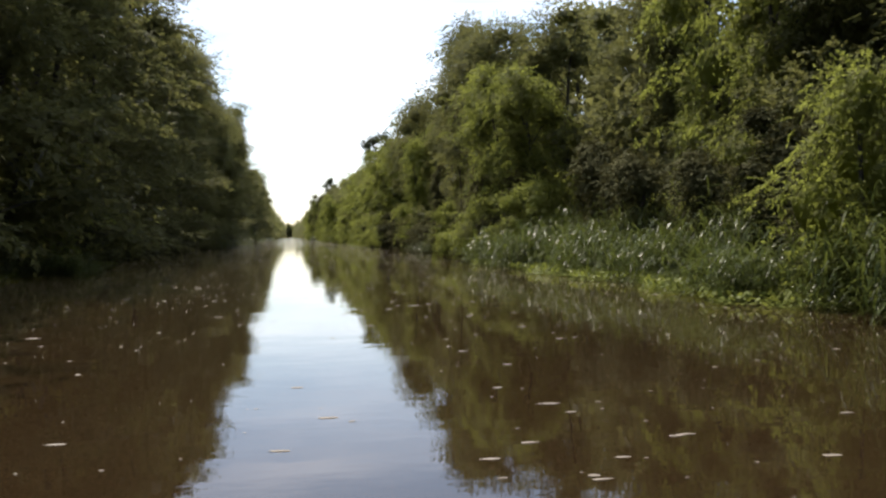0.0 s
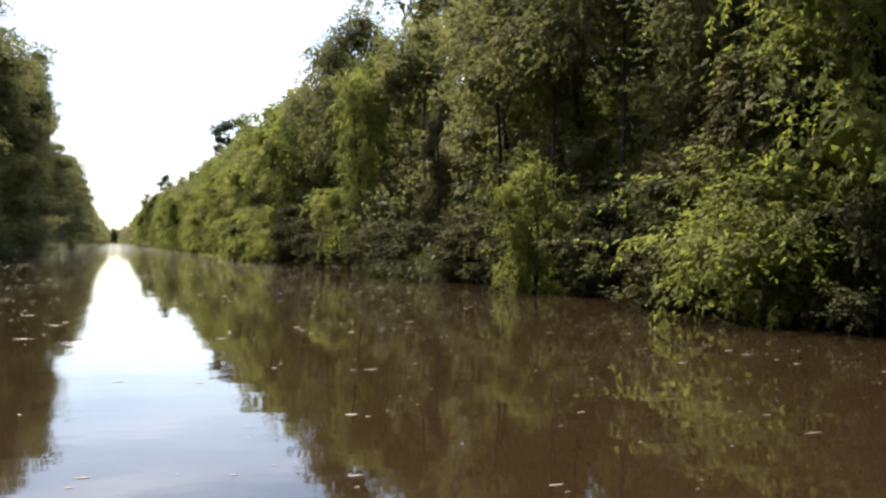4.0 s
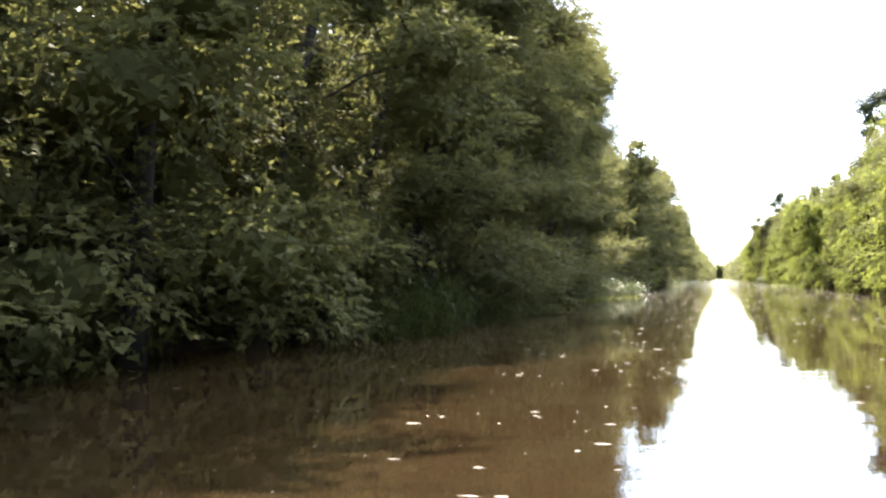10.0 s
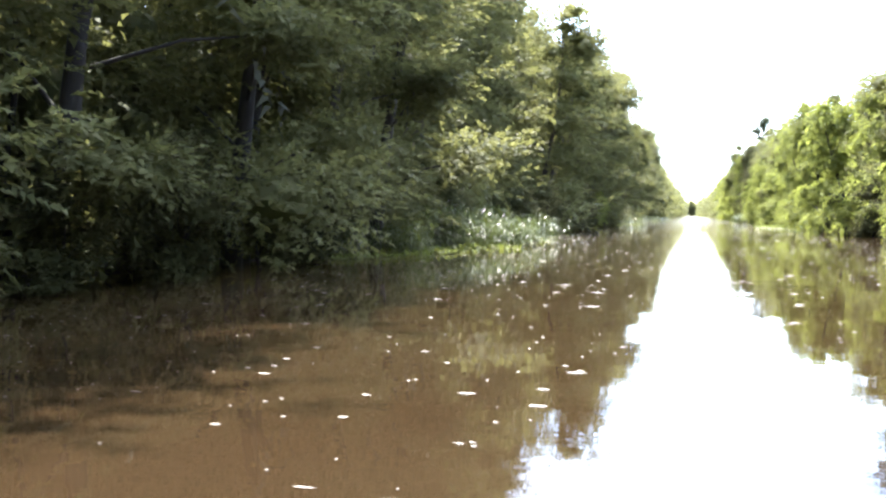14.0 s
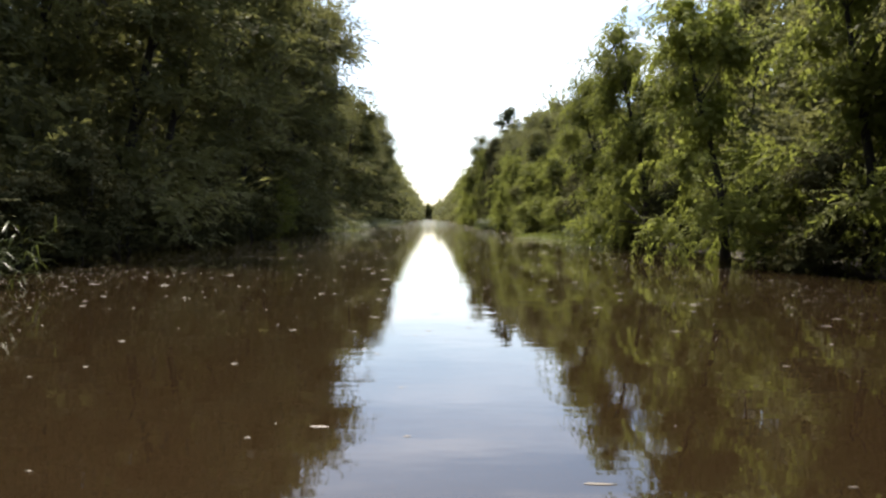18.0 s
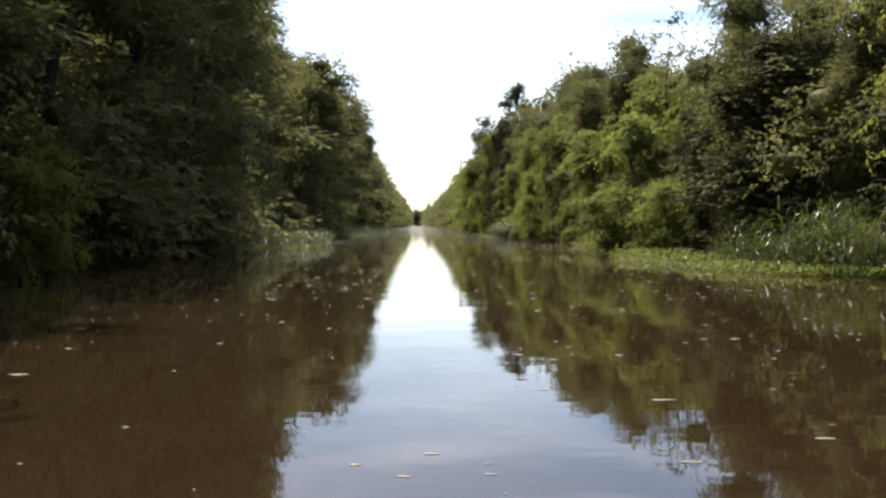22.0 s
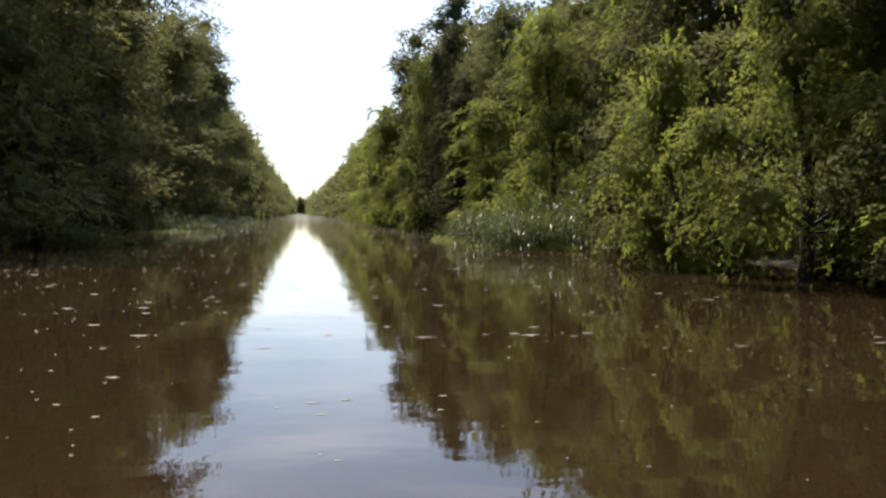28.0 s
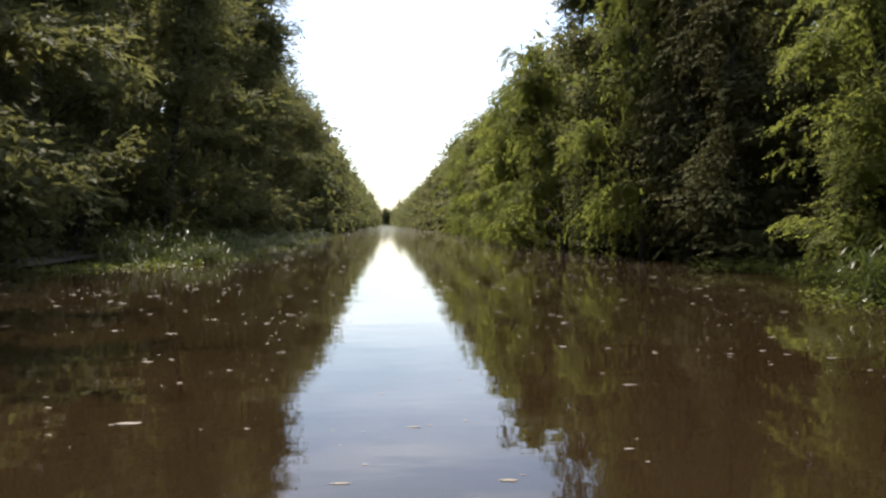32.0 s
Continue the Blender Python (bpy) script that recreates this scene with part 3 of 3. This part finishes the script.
HOLLOWS = ((119, 124), (140, 145), (159, 163), (176, 181), (195, 199))
RIGHT_GAPS = ((11, 46), (56, 105), (205, 240), (247, 268), (286, 352), *HOLLOWS)
row((("willow", 11), ("maple", 16), ("willow", 11), ("vine", 9.5)), 12.9, 1.1, 7, 352, (4.6, 6.8), 11.3, (0.8, 1.1), RIGHT_GAPS, right_factor, 1.08, lean=-4, recess=right_recess)
row((("maple_mid", 16), ("maple_mid", 16), ("willow", 11)), 16.6, 1.2, 3, 352, (4.8, 6.6), 15.0, (0.84, 1.07), ((6, 50), (203, 268), (284, 352)), right_factor)
for lo, hi in ((7, 50), (204, 268), (285, 352)):
    row((("maple", 16), ("maple", 16), ("willow", 11)), 18.4 if lo < 50 else 16.2, 0.8, lo, hi, (5.0, 6.4), 13.6 if lo < 280 else 15.4, (0.84, 1.06), (), right_factor)
row((("back", 20),), 21.5, 1.2, -40, 352, (6.0, 8.0), 19.5, (0.85, 1.06), (), back_factor)
row((("back", 20),), 28.0, 1.8, 2, 352, (7.5, 9.5), 24.5, (0.82, 1.05), (), back_factor)
row((("tupelo", 19), ("tupelo", 19), ("maple", 16)), -11.2, 0.7, 18, 160, (4.8, 6.4), 18.8, (0.8, 1.06), ((100, 111),), None, 1.22, lean=8)
BEDS = ((172, 208), (262, 300), (324, 352))
row((("tupelo", 19), ("tupelo", 19), ("maple", 16)), -11.7, 0.7, 160, 260, (4.8, 6.6), 19.6, (0.84, 1.06), BEDS, None, 1.2, lean=9)
row((("tupelo", 19), ("tupelo", 19), ("maple", 16)), -11.7, 0.7, 260, 352, (4.8, 6.6), 18.8, (0.8, 1.06), BEDS, None, 1.2, lean=9)
for lo, hi in BEDS:
    row((("tupelo", 19),), -15.0, 0.6, lo + 2, hi, (4.2, 5.4), 23.0, (0.9, 1.06), (), None, 1.0)
row((("tupelo_mid", 19),), -16.0, 1.0, 8, 352, (5.5, 7.0), 23.0, (0.88, 1.06), ((118, 166),), None, 0.95)
row((("tupelo", 19),), -16.0, 1.0, 118, 166, (6.0, 7.0), 22.5, (0.88, 1.04), (), None, 0.95)
row((("back", 20),), -21.5, 1.2, -40, 420, (7.0, 9.0), 27.5, (0.9, 1.05))
row((("tupelo_mid", 19), ("maple_mid", 16)), -12.4, 0.8, 355, 425, (5.0, 6.5), 19.5, (0.84, 1.1), (), None, 1.1, lean=4)
row((("maple_mid", 16), ("willow", 11)), 11.2, 0.8, 383, 430, (5.5, 7.0), 13.0, (0.8, 1.06), (), None, 1.1, lean=-5)
row((("far", 14),), -11.4, 1.0, 428, 760, (6.5, 9.0), 17.5, (0.8, 1.06))
row((("far", 14),), 12.2, 1.0, 432, 760, (6.0, 8.5), 14.0, (0.78, 1.08))
row((("far", 14),), -17.0, 1.0, 356, 640, (7.0, 9.0), 23.5, (0.9, 1.06))
row((("far", 14),), 17.5, 1.0, 356, 640, (7.0, 9.0), 18.5, (0.85, 1.1))
row((("far", 14),), 24.0, 1.0, 356, 620, (8.0, 10.0), 24.5, (0.85, 1.08))
row((("thicket", 6),), 15.0, 0.8, -30, 352, (4.0, 5.0), 6.0, (0.8, 1.2), ((14, 50),), None, 1.1)
row((("thicket", 6),), 18.0, 0.6, 14, 50, (3.6, 4.4), 6.0, (0.8, 1.2), (), None, 1.0)
row((("thicket", 6),), -14.2, 0.8, -30, 400, (3.8, 4.8), 6.5, (0.8, 1.2), (), None, 1.1)
row((("thicket_back", 6),), 19.2, 0.8, -20, 410, (6.5, 7.5), 9.5, (0.85, 1.15), (), None, 1.25)
row((("thicket_back", 6),), -18.8, 0.8, -20, 420, (5.6, 6.6), 10.5, (0.85, 1.15), (), None, 1.3)
row((("thicket_back", 6),), -24.0, 0.8, 60, 200, (6.0, 7.0), 12.0, (0.85, 1.15), (), None, 1.4)
row((("thicket_back", 6),), 24.5, 0.8, 14, 352, (5.6, 6.6), 12.0, (0.85, 1.15), (), None, 1.4)
row((("thicket", 6),), -12.5, 0.5, 92, 166, (3.6, 4.4), 8.0, (0.8, 1.25), ((118, 142),), None, 1.0)
row((("thicket", 6),), -13.6, 0.4, 108, 160, (2.8, 3.4), 7.5, (0.8, 1.2), (), None, 0.75)
row((("thicket_back", 6),), -30.0, 0.8, 60, 210, (5.0, 6.0), 15.0, (0.85, 1.15), (), None, 1.5)
row((("back", 20),), -27.5, 1.5, 20, 420, (8.0, 10.0), 28.0, (0.85, 1.05))
# edge growth down to the water
EDGE = "shrubs along the water's edge"
row((("shrub", 3.6),), 11.6, 0.5, 6, 352, (3.2, 6.0), 3.2, (0.5, 1.3), ((12, 44), (61, 70), (75, 82), (210, 216), (226, 262), (302, 322), (328, 338), *HOLLOWS), None, 1.0, EDGE)
row((("shrub", 3.6),), -10.2, 0.5, 16, 352, (2.8, 4.4), 3.2, (0.6, 1.35), ((30, 46), (106, 141), (164, 194), (264, 288), (302, 308), (326, 352)), None, 1.0, EDGE)

# single trees and bushes that stand out
put("tupelo", -11.4, 83.0, 0.98, 1.1, lean=13)
put("tupelo", -11.6, 130.5, 0.92, 1.2, lean=16)
put("tupelo", -12.0, 141.0, 1.15, 1.1, lean=14)
put("vine", -11.6, 127.0, 0.9, 1.1)
put("vine", -11.5, 121.5, 1.0, 1.1)
put("thicket", 14.2, 55.0, 0.9)
put("thicket", 14.2, 59.5, 0.9)
put("thicket", 14.4, 66.5, 0.9)
put("vine", 13.2, 20.0, 0.45, 0.9)
put("vine", 13.6, 23.5, 0.52, 0.9)
put("bush", 12.4, 44.5, 1.0, 0.95)
put("dome", 13.0, 48.5, 1.25, 1.1)
for y, k in ((53.0, 0.7), (116.0, 0.9), (134.0, 0.75), (150.0, 0.9), (168.0, 0.8), (188.0, 0.9), (203.0, 0.8), (282.0, 0.8)):
    put("bush", 11.5, y, k, 0.9)
for y in (62.0, 66.0, 69.0, 72.5):
    put("shrub", 12.6, y, 0.75, 1.0, group=EDGE)
for y in (76.5, 79.0, 81.5, 84.0):
    put("shrub", 12.0, y, 0.7, 0.9, group=EDGE)
put("pine", 22.3, 237, 1.03, 1.15, 0)
put("maple", 13.6, 58.0, 15.5 / 16, 0.9)
put("bush", 11.3, 63.6, 0.92, 0.6)
put("vine", 12.4, 75.4, 0.78, 0.55)
put("willow", 12.6, 88.4, 1.0, 0.72)
for y, k in ((63.0, 1.0), (67.5, 1.1), (72.0, 1.08)):
    put("canopy", 13.6, y, k, 0.95)
put("willow", 12.8, 108.5, 1.2, 1.1)
put("canopy", 14.2, 95.0, 1.0, 0.95)
put("canopy", 14.0, 102.0, 0.95, 0.95)
for lo, hi in HOLLOWS:
    put("canopy", 13.8, (lo + hi) / 2, 0.85, 0.9)
put("bush", 11.0, 15.5, 1.1, 0.8)
put("dome", 12.7, 30.9, 1.05, 1.0)
put("dome", 14.2, 39.4, 1.38, 1.2)
put("dome", 13.6, 35.2, 1.1, 0.85)
put("dome", 12.6, 25.6, 0.95, 0.9)
put("dome", 12.2, 54.2, 1.3, 1.25)
put("maple", 16.6, 18.0, 0.9)
put("maple", 18.0, 28.0, 0.85)
put("maple", 18.2, 40.5, 0.8)
put("willow", 10.9, 208.0, 0.92, 0.95, lean=-8)
put("willow", 11.0, 220.0, 1.02, 1.0, lean=-8)
put("willow", 10.8, 227.5, 0.92, 0.95, lean=-10)
put("bush", 10.8, 223.5, 0.5, 0.45)
# a crown added sunward of the vine column, to shade it
put("canopy", 14.8, 255.0, 0.86, 0.8)
put("vine", 13.4, 249.2, 0.93, 1.8)
put("vine", 14.2, 262.0, 0.8, 0.8)
put("bush", 10.0, 259.6, 0.80, 1.05)
put("bush", 11.6, 256.6, 0.80, 0.9)
put("vine", 13.0, 255.9, 0.62, 0.6)
put("thin", 15.6, 271, 1.06, 1.2)
put("bush", 9.9, 291.4, 1.35, 0.92, lean=-6)
put("canopy", 14.4, 288.0, 0.9, 0.9)
put("willow", 10.6, 286.6, 0.85, 0.8)
put("canopy", 14.8, 302.0, 1.0, 1.0)
put("maple", 13.6, 288.5, 0.82, 0.95)
put("bush", 13.4, 309.0, 0.95, 0.7)
put("willow", 12.8, 315.0, 1.08, 1.0)
put("willow", 11.6, 325.0, 0.78, 0.95)
put("willow", 10.3, 341.5, 1.3, 0.95)
put("vine", 10.2, 349.0, 1.1, 1.1)
put("maple", 11.0, 347.5, 17.2 / 16, 0.95, lean=-5)
put("maple", 14.3, 352.5, 18.4 / 16, 0.95)
put("round_pine", 15.8, 365.0, 1.06, 1.4)
put("tupelo", -12.4, 376.0, 1.24, 1.1, lean=6)
put("maple", 12.6, 350.5, 17.6 / 16, 1.0)
put("vine", 10.9, 332.5, 1.15, 1.3)
# a crown added to darken the bank beside the vines
put("canopy", 14.0, 331.0, 1.0, 1.0)
put("vine", 11.2, 338.0, 1.62, 1.5)
put("vine", 11.6, 345.0, 1.6, 1.5)
put("maple", 12.6, 342.5, 0.84, 0.9)
put("willow", 10.0, 357.0, 1.08, 1.05, lean=-8)
put("vine", 10.6, 362.0, 1.0, 1.0)
put("willow", 9.6, 367.5, 1.02, 1.0, lean=-8)
put("bush", 8.8, 363.0, 1.0, 0.9)
put("willow", 10.0, 376.5, 0.98, 1.0, lean=-8)
put("bush", 9.4, 373.0, 0.9, 0.9)
put("maple", -11.0, 105.5, 0.66, 0.9, lean=6)
put("vine", -11.2, 181.0, 0.52, 0.6)
put("bush", -9.9, 236.0, 0.9, 0.8, lean=14)


def far_woods():
    parts = []
    for side, x0, h in ((-1, -11, 18), (-1, -17, 24), (1, 12, 13), (1, 19, 20)):
        y = 765.0
        while y < 1560:
            H = h * rng.uniform(0.8, 1.1)
            for k in range(5):
                parts.append(lobe_leaves((x0 + j(2), y + j(4), H * (k + 0.6) / 5, 3.6, 5.0, H / 8), 34, 1.6, inner=16, per=4))
            y += 10
    wall = []
    for x in np.arange(-66, 66, 4.0):
        H = 19 * rng.uniform(0.8, 1.15)
        for k in range(4):
            wall.append(lobe_leaves((x, 1585 + j(6), H * (k + 0.4) / 4, 5, 4, H / 4.5), 260, 1.8, open_side=False, inner=90, per=4))
    v, f = join(parts)
    tagged(new("distant_woods", mesh("distant_woods", v, f, [LEAF_MAPLE])), "far woods along the end of the straight canal", "woods", kind="stuff")
    v, f = join(wall)
    tagged(new("distant_woods", mesh("distant_woods", v, f, [LEAF_MAPLE])), "far hazy woods closing the end of the canal", "woods", kind="stuff")


far_woods()

# ---- reeds, floating plants and foam ----


def reed_bed(x0, x1, y0, y1, n, tall):
    own = np.random.default_rng(int(y0 * 17 + n))
    for i in range(n):
        x = own.uniform(x0, x1)
        back = (x - x0) / (x1 - x0) if x0 > 0 else (x1 - x) / (x1 - x0)
        y = own.uniform(y0, y1)
        put("reed", x, y, tall * (0.75 + 0.4 * back) * own.uniform(0.75, 1.12) * (0.92 + 0.2 * math.sin(y * 0.75 + x0)), own.uniform(1.0, 1.45), own.uniform(0, 360))


reed_bed(9.6, 12.6, 12, 24, 26, 1.4)
reed_bed(9.9, 13.2, 24, 36, 33, 1.4)
reed_bed(9.3, 12.8, 36, 47, 30, 1.45)
reed_bed(10.5, 11.8, 72, 78, 4, 0.8)
reed_bed(10.6, 13.2, 230, 246, 18, 1.35)
reed_bed(7.6, 11.8, 303, 313, 26, 1.35)
reed_bed(8.6, 11.8, 313, 323, 17, 1.15)
reed_bed(9.4, 11.2, 323, 331, 5, 0.45)
reed_bed(-10.6, -7.2, 34, 42, 14, 0.75)
reed_bed(-10.8, -7.9, 120, 131, 34, 1.45)
reed_bed(-10.6, -7.2, 130, 139, 14, 0.6)
reed_bed(-11.4, -9.4, 164, 176, 10, 0.95)
reed_bed(-11.8, -7.2, 175, 192, 42, 1.2)
reed_bed(-11.6, -6.6, 267, 287, 24, 1.0)
reed_bed(-8.8, -6.8, 303, 307, 4, 0.7)
reed_bed(-10.6, -6.4, 335, 354, 20, 0.9)
reed_bed(-10.5, -6.2, 352, 392, 18, 0.9)


def pad_mat(x0, x1, y0, y1, n, label, rise=0.16):
    """A mat of small round leaves floating and standing just over the water."""
    n = int(n)
    y = rng.uniform(y0, y1, n)
    edge = 0.5 + 0.5 * np.sin(y * 0.9 + x0) * np.sin(y * 0.37 + x1)
    out, inn = (x0, x1) if x0 > 0 else (x1, x0)
    x = inn + (out - inn) * rng.random(n) ** 0.8 * (0.55 + 0.45 * edge) * np.clip(np.minimum(y - y0, y1 - y) / 3.0, 0.15, 1)
    z = 0.01 + rise * 1.5 * rng.random(n) ** 1.6
    a = np.linspace(0, 2 * math.pi, 6, endpoint=False)
    r = rng.uniform(0.02, 0.06, n)
    tilt = rng.normal(size=(n, 2)) * 0.6 * (z / rise)[:, None]
    dx, dy = np.cos(a)[None] * r[:, None], np.sin(a)[None] * r[:, None]
    v = np.stack([x[:, None] + dx, y[:, None] + dy, z[:, None] + dx * tilt[:, :1] + dy * tilt[:, 1:]], 2).reshape(-1, 3)
    tagged(new("floating_plant_mat", mesh("floating_plant_mat", v, np.arange(6 * n).reshape(n, 6), [LEAF_PAD])), label, "floating plants", "floating plant mats", "stuff")


MAT = "bright green mat of small floating leaves along the bank"
pad_mat(8.4, 11.6, 12, 46, 12000, MAT)
pad_mat(6.7, 11.6, 235, 256.5, 10000, MAT)
pad_mat(8.7, 11.0, 263, 274.5, 1800, MAT)
pad_mat(6.6, 10.6, 302, 324, 3600, MAT, 0.1)
pad_mat(9.0, 11.0, 126, 152, 1600, MAT, 0.08)
pad_mat(-10.6, -8.2, 30, 54, 3000, MAT, 0.1)
put("willow", -11.4, 49.0, 0.8, 0.9)
pad_mat(-10.5, -6.4, 163, 194, 3200, MAT, 0.1)
pad_mat(-10.5, -6.0, 266, 287, 2600, MAT, 0.08)
pad_mat(-10.5, -5.4, 332, 354, 3000, MAT, 0.08)
pad_mat(-10.5, -4.6, 352, 420, 4000, MAT, 0.08)


def foam_flecks(n):
    """Low flecks of foam and scum drifting on the water, in loose strings."""
    cx, cy = rng.uniform(-8.5, 8.5, n // 6), rng.uniform(-5, 640, n // 6)
    x = np.repeat(cx, 6) + rng.normal(size=len(cx) * 6) * 1.3
    y = np.repeat(cy, 6) + rng.normal(size=len(cx) * 6) * 1.0
    keep = (x > -8.4) & (x < 8.8)
    x, y = x[keep], y[keep]
    n = len(x)
    a = np.linspace(0, 2 * math.pi, 6, endpoint=False)
    r = 0.007 + 0.028 * rng.random(n) ** 4
    rr = r[:, None] * rng.uniform(0.55, 1.3, (n, 6))
    sx = rng.uniform(1.2, 4.2, n)[:, None]
    rim = np.stack([x[:, None] + np.cos(a) * rr * sx, y[:, None] + np.sin(a) * rr, np.full((n, 6), 0.003)], 2)
    top = np.stack([x, y, 0.006 + 0.12 * r], 1)[:, None]
    v = np.concatenate([rim, top], 1).reshape(-1, 3)
    fan = np.array([(k, (k + 1) % 6, 6) for k in range(6)])
    f = (np.arange(n)[:, None, None] * 7 + fan[None]).reshape(-1, 3)
    tagged(new("foam_flecks", mesh("foam_flecks", v, f, [FOAM])), "small pale flecks of foam drifting on the brown water", "foam", kind="stuff")


def scum(n):
    """Tan specks in patches along both sides of the canal, added to tint the far water."""
    x, y = rng.uniform(3.6, 9.3, n), rng.uniform(-5, 700, n)
    flip = rng.choice([-1.0, 1.0], n)
    patch = 0.5 + 0.5 * np.sin(y * 0.13 + flip * 2) * np.sin(y * 0.047 + x * 0.5 * flip) + 0.25 * np.sin(x * 2.1 + y * 0.31)
    keep = rng.random(n) < np.clip(patch, 0.05, 1) * np.clip((x - 3.4) / 3.5, 0, 1)
    x, y = (x * flip)[keep], y[keep]
    n = len(x)
    a = np.array([0.0, 2.1, 4.2]) + rng.uniform(0, 6.28, n)[:, None]
    r = rng.uniform(0.005, 0.013, n)[:, None]
    rim = np.stack([x[:, None] + np.cos(a) * r * 1.5, y[:, None] + np.sin(a) * r, np.full((n, 3), 0.002)], 2)
    v = np.concatenate([rim, np.stack([x, y, np.full(n, 0.007)], 1)[:, None]], 1).reshape(-1, 3)
    f = (np.arange(n)[:, None, None] * 4 + np.array([(0, 1, 3), (1, 2, 3), (2, 0, 3)])[None]).reshape(-1, 3)
    tagged(new("scum_specks", mesh("scum_specks", v, f, [FOAM])), "tan specks added along the banks to tint the far water", "scum", kind="stuff")


foam_flecks(15000)
scum(70000)

for key, src in KINDS.items():
    for o in (*src.children_recursive, src):
        bpy.data.objects.remove(o)
